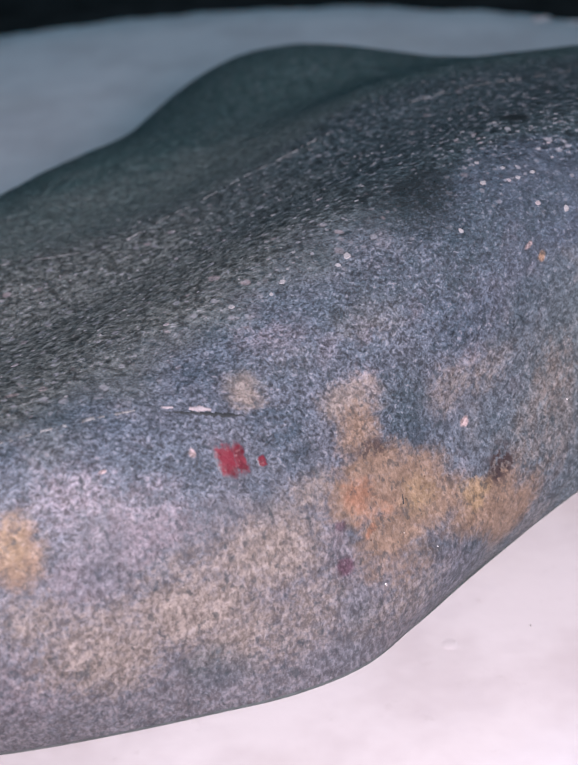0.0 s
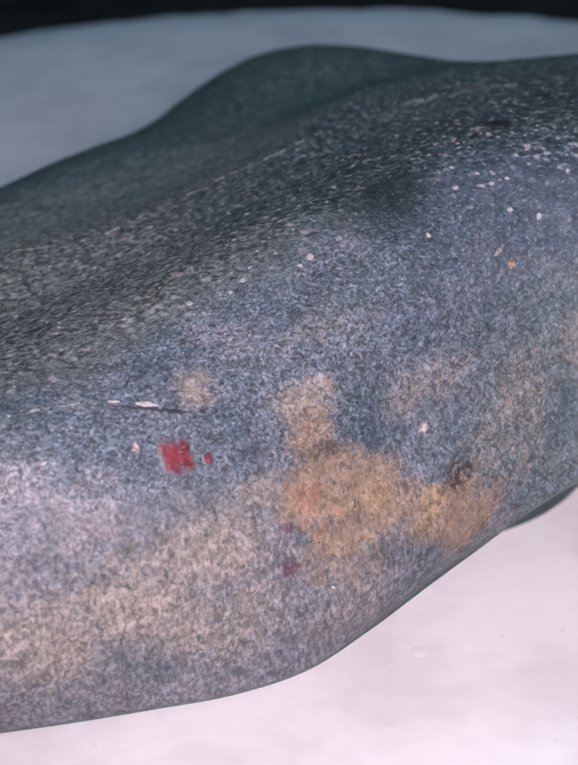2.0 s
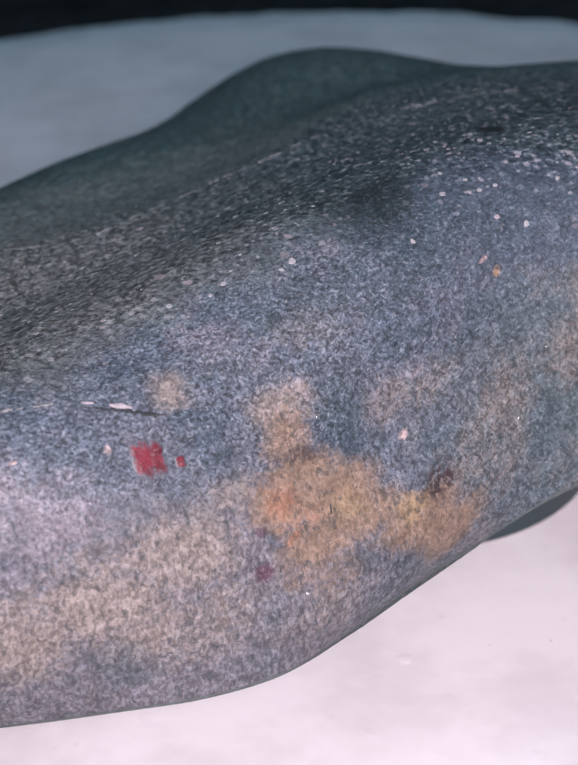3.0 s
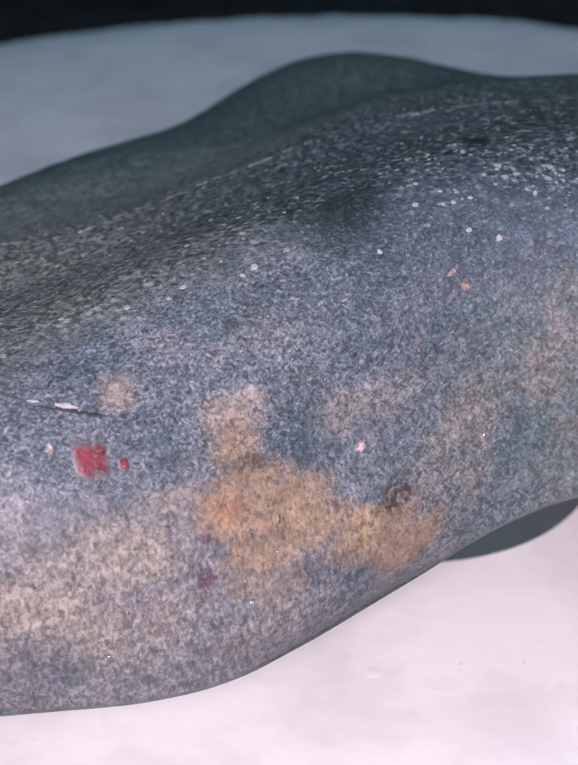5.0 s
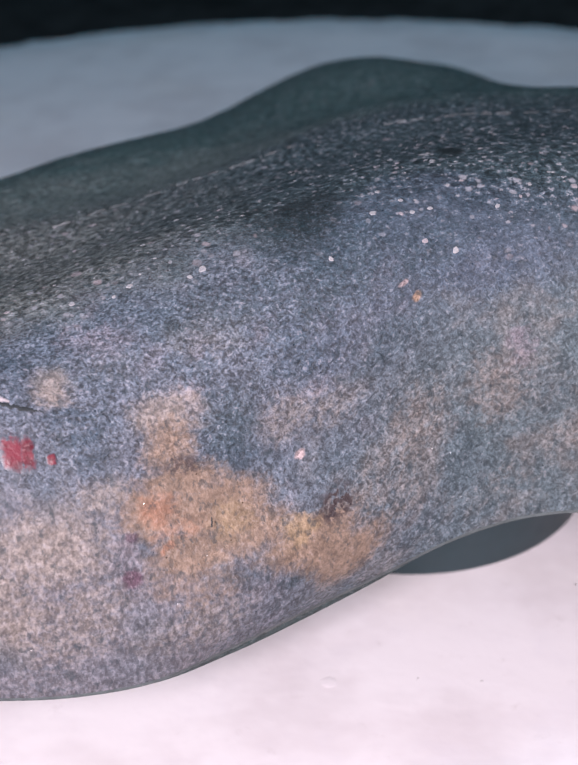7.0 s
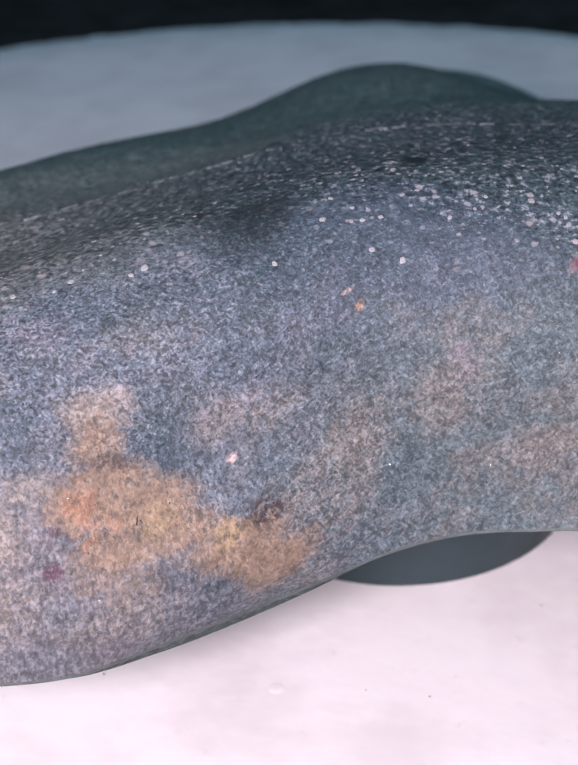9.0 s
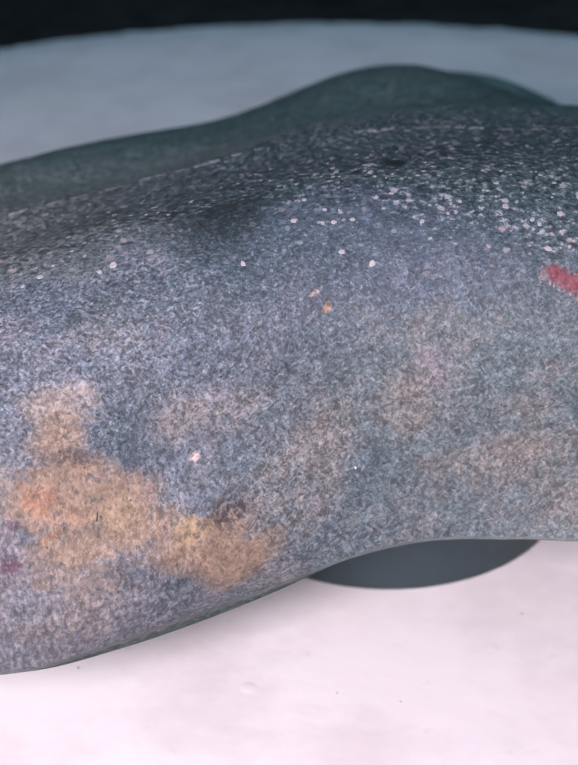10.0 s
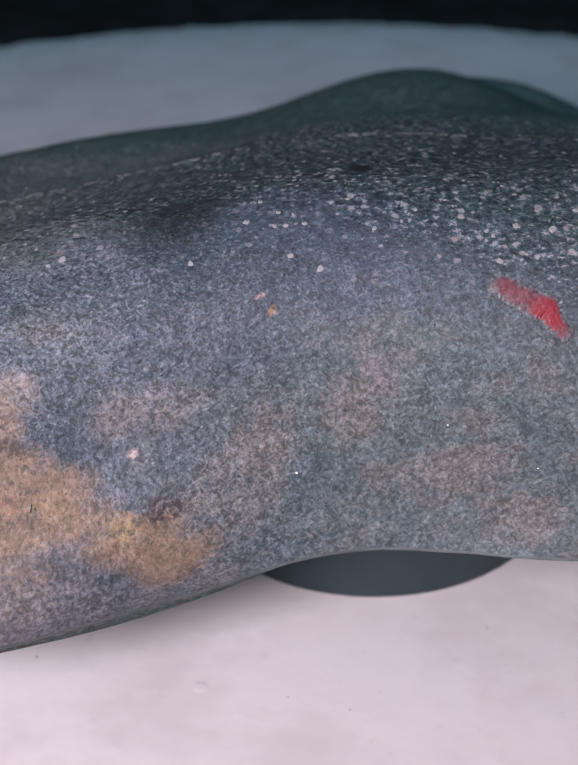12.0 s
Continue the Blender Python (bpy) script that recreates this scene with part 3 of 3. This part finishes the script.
def stone_body():
    ns, nv = 420, 230
    inner = np.linspace(FIRST - 0.035, LAST + 0.03, ns)
    vs = np.linspace(0, 1, nv)
    rows_, skins = [], []
    mid_z = 0.06
    # the body, then rounded ends that close it
    stations = [(s, 1.0) for s in inner]
    ends = [math.sin(a) for a in np.linspace(0, math.pi / 2, 22)[:-1]]
    left = [(inner[0] - 0.045 * math.sqrt(1 - q * q), q) for q in ends]
    right = [(inner[-1] + 0.045 * math.sqrt(1 - q * q), q) for q in reversed(ends)]
    for s, q in left + stations + right:
        p = skin(np.full(nv, min(max(s, inner[0]), inner[-1])), vs)
        p[:, 0] = s
        arc = np.concatenate([[0, 0], np.cumsum(np.hypot(np.diff(p[:, 1]), np.diff(p[:, 2])))])
        arc = np.concatenate([arc, arc[-1] + np.array([0.01, 0.02, 0.07, 0.14, 0.17, 0.18, 0.185])])
        skins.append(np.stack([np.full(len(arc), s), arc, np.zeros(len(arc))], -1))
        lip = np.array([[s, p[0, 1] + 0.0008, p[0, 2] - 0.0003]])
        # bulge added under the edge; its dark band stands in for a cast shadow
        roll = math.exp(-(((s - 0.132) / 0.030) ** 2))
        deep = np.array([[s, p[0, 1] + 0.0016, p[0, 2] - 0.0003 - 0.0026 * roll], [s, p[0, 1] + 0.0045, p[0, 2] - 0.0038 * roll], [s, p[0, 1] + 0.012, p[0, 2] + 0.0010], [s, p[0, 1] + 0.045, 0.0384], [s, AXIS_W, 0.0380], [s, p[-1, 1] - 0.01, 0.0380], [s, p[-1, 1], 0.0390]])
        p = np.concatenate([lip, p, deep[::-1]])
        c = np.array([s, AXIS_W + 0.01, mid_z])
        p[:, 1:] = c[1:] + (p[:, 1:] - c[1:]) * max(q, 0.02)
        rows_.append(p)
    P = np.array(rows_)
    m = P.shape[1]
    flat = P.reshape(-1, 3)
    for i, p in enumerate(flat):
        flat[i] = worn(p)
    verts = flat.tolist()
    faces = []
    total = len(rows_)
    for i in range(total - 1):
        for j in range(m):
            k = (j + 1) % m
            faces.append((i * m + j, i * m + k, (i + 1) * m + k, (i + 1) * m + j))
    faces.append(tuple(reversed(range(m))))
    faces.append(tuple((total - 1) * m + j for j in range(m)))
    return verts, faces, np.array(skins)


TURN = pose(0, 0, 0, 0, 0, 29)
boulder = new("boulder")
boulder.matrix_world = TURN
tagged(boulder, "smooth speckled blue-grey stone with ochre patches and red spots", "stone")
verts, faces, skins = stone_body()
body = mesh_object("stone_body", verts, faces, STONE, boulder)
body.data.attributes.new("skin", "FLOAT_VECTOR", "POINT").data.foreach_set("vector", skins.ravel())


def cut_rim():
    s = np.linspace(0.0, 0.30, 420)
    verts, faces = [], []
    for v in (0.0, 0.004, 0.008, 0.011):
        out = 0.00006 if 0 < v < 0.01 else 0.0
        for p in skin(s, np.full(len(s), v)):
            verts.append(worn(p) + Vector((0, -out - 0.00004, 0)))
    for k in range(3):
        for i in range(len(s) - 1):
            a = k * len(s) + i
            faces.append((a, a + 1, a + 1 + len(s), a + len(s)))
    return mesh_object("cut_rim", verts, faces, RIM, boulder, "smooth grey sawn rim of the underside")


cut_rim()


def rear_lobe():
    bm = bmesh.new()
    bmesh.ops.create_uvsphere(bm, u_segments=64, v_segments=32, radius=1, matrix=Matrix.Translation((0.2375, 0.4202, 0.0316)) @ Matrix.Diagonal((0.0568, 0.0252, 0.0306, 1)))
    for v in bm.verts:
        v.co += v.normal * noise.noise(v.co * 60) * 0.0012
    return part("rear_lobe", bm, PALE_STONE, boulder, "low rounded lobe at the far end", smooth=True)


rear_lobe()


def ribbon(name, points, halves, material, proud, label="", ragged=0.25, seed=0, gaps=0.0):
    """A thin irregular layer on the stone along points (s, w, z), with half widths in metres."""
    rnd = random.Random(seed)
    steps = 14
    rows_ = []
    for (p, h), (q, g) in zip(zip(points, halves), zip(points[1:], halves[1:])):
        for k in range(steps):
            f = k / steps
            rows_.append((p[0] + (q[0] - p[0]) * f, turn_of(*p) * (1 - f) + turn_of(*q) * f, h + (g - h) * f))
    rows_.append((points[-1][0], turn_of(*points[-1]), halves[-1]))
    verts, faces, rim, broken = [], [], [], []
    cross = 7
    for i, (s, v, h) in enumerate(rows_):
        a, b = rows_[max(i - 1, 0)], rows_[min(i + 1, len(rows_) - 1)]
        pa, pb = skin([a[0]], [a[1]])[0], skin([b[0]], [b[1]])[0]
        along = Vector(pb - pa).normalized()
        p = skin([s, s + 0.0003, s], [v, v, v + 0.002])
        nrm = Vector(p[1] - p[0]).cross(Vector(p[2] - p[0])).normalized()
        if nrm.dot(Vector((0, -0.6, 0.8))) < 0:
            nrm = -nrm
        side = nrm.cross(along)
        lo = h * (1 + ragged * rnd.uniform(-1, 1))
        hi = h * (1 + ragged * rnd.uniform(-1, 1))
        broken.append(bool(gaps) and noise.noise(Vector((i * 0.31, seed, 0))) < gaps - 0.3)
        for k in range(cross):
            f = -1 + 2 * k / (cross - 1)
            d = f * (hi if f > 0 else lo)
            base = Vector(p[0]) + side * d
            vv = turn_of(base.x, base.y, base.z)
            on = worn(skin([base.x], [vv])[0])
            verts.append(on + nrm * (proud * (1 - f**4) + 0.00003 - 0.00005 * f**4))
            ends = abs(2 * i / (len(rows_) - 1) - 1)
            rim.append(max(abs(f), ends**4))
    # each unbroken run is a piece of its own
    runs, start = [], None
    for i in range(len(rows_)):
        stop = i == len(rows_) - 1 or broken[i]
        if start is None and not stop:
            start = i
        if start is not None and stop:
            runs.append((start, i))
            start = None
    for first, last in runs:
        faces = []
        for i in range(last - first):
            for k in range(cross - 1):
                c = i * cross + k
                faces.append((c, c + 1, c + 1 + cross, c + cross))
        piece = slice(first * cross, (last + 1) * cross)
        with_rim(mesh_object(name, verts[piece], faces, material, boulder, label), rim[piece])


def with_rim(ob, rim):
    ob.data.attributes.new("rim", "FLOAT", "POINT").data.foreach_set("value", rim)
    return ob


def blot(name, place, across, up, material, proud, label="", seed=0):
    """A thin patch with an uneven outline on the stone round a place (s, w, z), with half sizes in metres."""
    s, v = place[0], turn_of(*place)
    p = skin([s, s + 0.0003, s], [v, v, v + 0.002])
    nrm = Vector(p[1] - p[0]).cross(Vector(p[2] - p[0])).normalized()
    if nrm.dot(Vector((0, -0.6, 0.8))) < 0:
        nrm = -nrm
    a = (Vector((1, 0, 0)) - nrm * nrm.x).normalized()
    b = nrm.cross(a)
    n, rings = 44, 6
    verts, faces, rim = [], [], []
    for k in range(rings + 1):
        f = k / rings
        for i in range(n):
            d = Vector((math.cos(6.28319 * i / n), math.sin(6.28319 * i / n), seed))
            square = 1 / max(abs(d.x), abs(d.y)) ** 0.55
            wave = square * (1 + 0.22 * noise.noise(d * 1.6) + 0.14 * noise.noise(d * 4.5))
            base = Vector(p[0]) + a * (d.x * across * wave * f) + b * (d.y * up * wave * f)
            on = worn(skin([base.x], [turn_of(base.x, base.y, base.z)])[0])
            verts.append(on + nrm * (proud * (1 - f**4) + 0.00003 - 0.00005 * f**4))
            rim.append(f)
    for k in range(rings):
        for i in range(n):
            c, d = k * n + i, k * n + (i + 1) % n
            faces.append((c, d, d + n, c + n))
    return with_rim(mesh_object(name, verts, faces, material, boulder, label), rim)


# red mineral
blot("red_patch", (0.0869, 0.180, 0.0803), 0.0023, 0.0036, RED, 0.00010, "dull red mineral patch", 1)
blot("red_patch", (0.0890, 0.1797, 0.0801), 0.0019, 0.0034, RED, 0.00007, "dull red mineral patch", 2)
blot("red_patch", (0.0929, 0.1789, 0.0787), 0.0010, 0.0011, RED, 0.00015, "small dull red mineral spot", 3)
ribbon("red_streak", [(0.2002, 0.190, 0.0957), (0.2030, 0.189, 0.0944), (0.2064, 0.1875, 0.0926), (0.2096, 0.1863, 0.0912), (0.2112, 0.185, 0.0888), (0.2134, 0.1836, 0.0867)],
       [0.0018, 0.0024, 0.0026, 0.0024, 0.0018, 0.0014], FILM, 0.00012, "bright red mineral streak", 0.1, 4)
# the chip with its crack
ribbon("chip", [(0.0846, 0.1869, 0.0880), (0.0862, 0.1865, 0.0876), (0.0880, 0.1859, 0.0869)], [0.0002, 0.0006, 0.0002], ROSY, 0.00025, "pale pink chipped flake", 0.3, 5)
ribbon("chip", [(0.0804, 0.1882, 0.0891), (0.0812, 0.1880, 0.0889), (0.0822, 0.1877, 0.0887)], [0.0001, 0.00022, 0.0001], ROSY, 0.0002, "pale pink chipped flake", 0.3, 6)
ribbon("crack", [(0.0805, 0.1875, 0.0884), (0.0850, 0.1862, 0.0873), (0.0890, 0.1850, 0.0860), (0.0932, 0.1841, 0.0849)], [0.0001, 0.00030, 0.00042, 0.0001], CRACK, 0.00005, "thin dark crack", 0.8, 7)
ribbon("pale_vein", [(0.0541, 0.1913, 0.0908), (0.0610, 0.1905, 0.0908), (0.0683, 0.1898, 0.0906), (0.0760, 0.1890, 0.0898)], [0.0003, 0.0002, 0.0004, 0.0002], VEIN, 0.00008, "thin pale vein", 0.6, 8, 0.3)
ribbon("pale_vein", [(0.0828, 0.2666, 0.0854), (0.102, 0.2541, 0.0884), (0.1200, 0.2585, 0.0900), (0.1376, 0.2614, 0.0920), (0.1490, 0.2610, 0.0940), (0.1607, 0.2617, 0.0963)],
       [0.0002, 0.0003, 0.0002, 0.0004, 0.0003, 0.0002], VEIN, 0.00010, "thin pale vein", 0.8, 9, 0.30)
ribbon("pale_vein", [(0.1740, 0.2600, 0.0985), (0.1875, 0.2590, 0.0995), (0.2036, 0.2566, 0.0996), (0.2177, 0.2530, 0.0994), (0.2331, 0.2545, 0.0982)], [0.0001, 0.0002, 0.0003, 0.0002, 0.0001], VEIN, 0.00010, "thin pale vein", 0.8, 10, 0.32)
ribbon("pale_vein", [(0.1915, 0.187, 0.0874), (0.1934, 0.1866, 0.0866), (0.1985, 0.1853, 0.0846)], [0.0001, 0.0002, 0.0001], FAINT, 0.0001, "thin faint vein", 0.5, 11)


ribbon("crack", [(0.1183, 0.1760, 0.0634), (0.1180, 0.1752, 0.0620)], [0.0001, 0.0002], CRACK, 0.00004, "short dark crack", 0.4, 12)


# pale flecks
def fleck_mesh(seed):
    rnd = random.Random(seed)
    n = 11
    bm = bmesh.new()
    rim = [bm.verts.new((math.cos(6.2832 * i / n) * rnd.uniform(0.75, 1.1), math.sin(6.2832 * i / n) * rnd.uniform(0.55, 0.9), -0.06)) for i in range(n)]
    ring = [bm.verts.new((v.co.x * 0.72, v.co.y * 0.72, 0.10 + rnd.uniform(-0.02, 0.02))) for v in rim]
    bm.faces.new(ring)
    for i in range(n):
        bm.faces.new((rim[i], rim[(i + 1) % n], ring[(i + 1) % n], ring[i]))
    me = bpy.data.meshes.new("mineral_fleck")
    bm.to_mesh(me)
    bm.free()
    return me


FLECKS = [fleck_mesh(i) for i in range(6)]
ROSY_FLECKS = [fleck_mesh(i) for i in range(6, 9)]
for me in FLECKS:
    me.materials.append(PALE)
for me in ROSY_FLECKS:
    me.materials.append(ROSY)


def fleck(s, w, z, size, mesh, spin):
    if math.hypot(s - 0.146, w - 0.209) < 0.0095 or math.hypot(s - 0.1815, w - 0.2252) < 0.004:
        return
    p, n = spot(s, w, z)
    if n.dot(Vector((0, -0.5, 0.8))) < 0:
        n = -n
    ob = new("mineral_fleck", mesh)
    ob.parent = boulder
    ob.matrix_basis = Matrix.Translation(p) @ n.to_track_quat("Z", "Y").to_matrix().to_4x4() @ pose(0, 0, 0, 0, 0, spin) @ Matrix.Diagonal((size, size, size, 1))


rnd = random.Random(11)
# the largest, by (along, up, size)
PLAIN_END_FLECKS = [
    (0.1967, 0.0647, 1.1), (0.2061, 0.0632, 1.1), (0.2125, 0.0627, 1.3), (0.2022, 0.0554, 1.1), (0.2007, 0.0616, 0.8), (0.2017, 0.0606, 0.7),
    (0.2106, 0.0675, 0.8), (0.1834, 0.0752, 0.7), (0.177, 0.0687, 0.7), (0.174, 0.0679, 0.8), (0.1656, 0.0568, 1), (0.1706, 0.0533, 1),
    (0.1582, 0.0677, 1), (0.1632, 0.0641, 0.8), (0.1652, 0.0634, 0.8), (0.1642, 0.0672, 0.8), (0.1686, 0.0629, 0.8), (0.1612, 0.0724, 0.9),
    (0.2076, 0.0724, 0.8), (0.1938, 0.0693, 0.6), (0.1888, 0.0658, 0.7), (0.1859, 0.0625, 0.7), (0.1809, 0.0606, 0.8), (0.2175, 0.0675, 0.9),
    (0.1558, 0.0931, 0.7),
]
BROWN_END_FLECKS = [
    (0.1479, 0.0646, 0.8), (0.1252, 0.0727, 1.2), (0.1227, 0.0716, 0.8), (0.1474, 0.0726, 0.7), (0.1508, 0.0721, 0.7), (0.1178, 0.0885, 0.8),
    (0.102, 0.0726, 1), (0.0911, 0.0757, 0.9), (0.1123, 0.073, 1), (0.0803, 0.0809, 1), (0.0788, 0.1015, 1), (0.1365, 0.086, 0.7),
    (0.1271, 0.1029, 0.9), (0.1326, 0.0908, 0.7), (0.098, 0.1104, 0.8), (0.1074, 0.106, 0.8), (0.0669, 0.088, 1.2),
]


def turn_at(s, up):
    """The v that lies up metres over the front lower edge."""
    vs = np.linspace(0, 1, 300)
    p = skin(np.full(300, s), vs)
    return np.interp(up, np.concatenate([[0], np.cumsum(np.hypot(np.diff(p[:, 1]), np.diff(p[:, 2])))]), vs)


for s, up, size in PLAIN_END_FLECKS + BROWN_END_FLECKS:
    fleck(*skin([s], [turn_at(s, up)])[0], size * 0.00078, rnd.choice(FLECKS + ROSY_FLECKS), rnd.uniform(0, 360))
for i in range(230):
    s, v = rnd.uniform(0.045, 0.245), rnd.triangular(0.30, 0.66, 0.42)
    fleck(*skin([s], [v])[0], rnd.uniform(0.00025, 0.00058), rnd.choice(FLECKS), rnd.uniform(0, 360))

for i in range(80):
    s = rnd.triangular(0.13, 0.245, 0.18)
    fleck(*skin([s], [rnd.uniform(0.36, 0.47)])[0], rnd.uniform(0.00035, 0.00078), rnd.choice(FLECKS + ROSY_FLECKS), rnd.uniform(0, 360))

# ---- small marks on the board ----


def crumb(name, x, y, size, material, label, category, flat=0.5):
    bm = bmesh.new()
    bmesh.ops.create_icosphere(bm, subdivisions=2, radius=1)
    for v in bm.verts:
        v.co *= 1 + 0.35 * noise.noise(v.co * 1.7 + Vector((x * 900, y * 700, 0)))
        v.co.z = max(v.co.z * flat, -0.25 * flat)
    low = min(v.co.z for v in bm.verts)
    ob = part(name, bm, material, smooth=True)
    ob.matrix_world = Matrix.Translation((x, y, -low * size)) @ pose(0, 0, 0, 0, 0, x * 9000) @ Matrix.Diagonal((size * 1.4, size, size, 1))
    return tagged(ob, label, category, group=category + "s on the board")


for x, y, size in ((-0.0065, 0.2405, 0.00028), (0.112, 0.285, 0.00022), (0.0621, 0.2516, 0.00020), (0.0799, 0.2886, 0.00022), (0.0488, 0.2501, 0.00018)):
    crumb("dirt_speck", x, y, size, SPECK, "tiny dark speck of dirt on the white board", "speck")
blister = lathe("paint_blister", [(0.0017 * math.cos(a), 0.00014 * math.sin(a) ** 2) for a in np.linspace(0, 1.45, 9)], 32, BOARD)
blister.location = (0.0305, 0.2459, 0.00002)
tagged(blister, "small low white blister on the board", "blister")
# two raised flakes at the rough rim
for x, y, size in ((0.1396, 0.7171, 0.0036), (0.1536, 0.7064, 0.0026)):
    crumb("rim_flake", x, y, size, BOARD, "small raised white flake at the board's rim", "flake", 0.2)
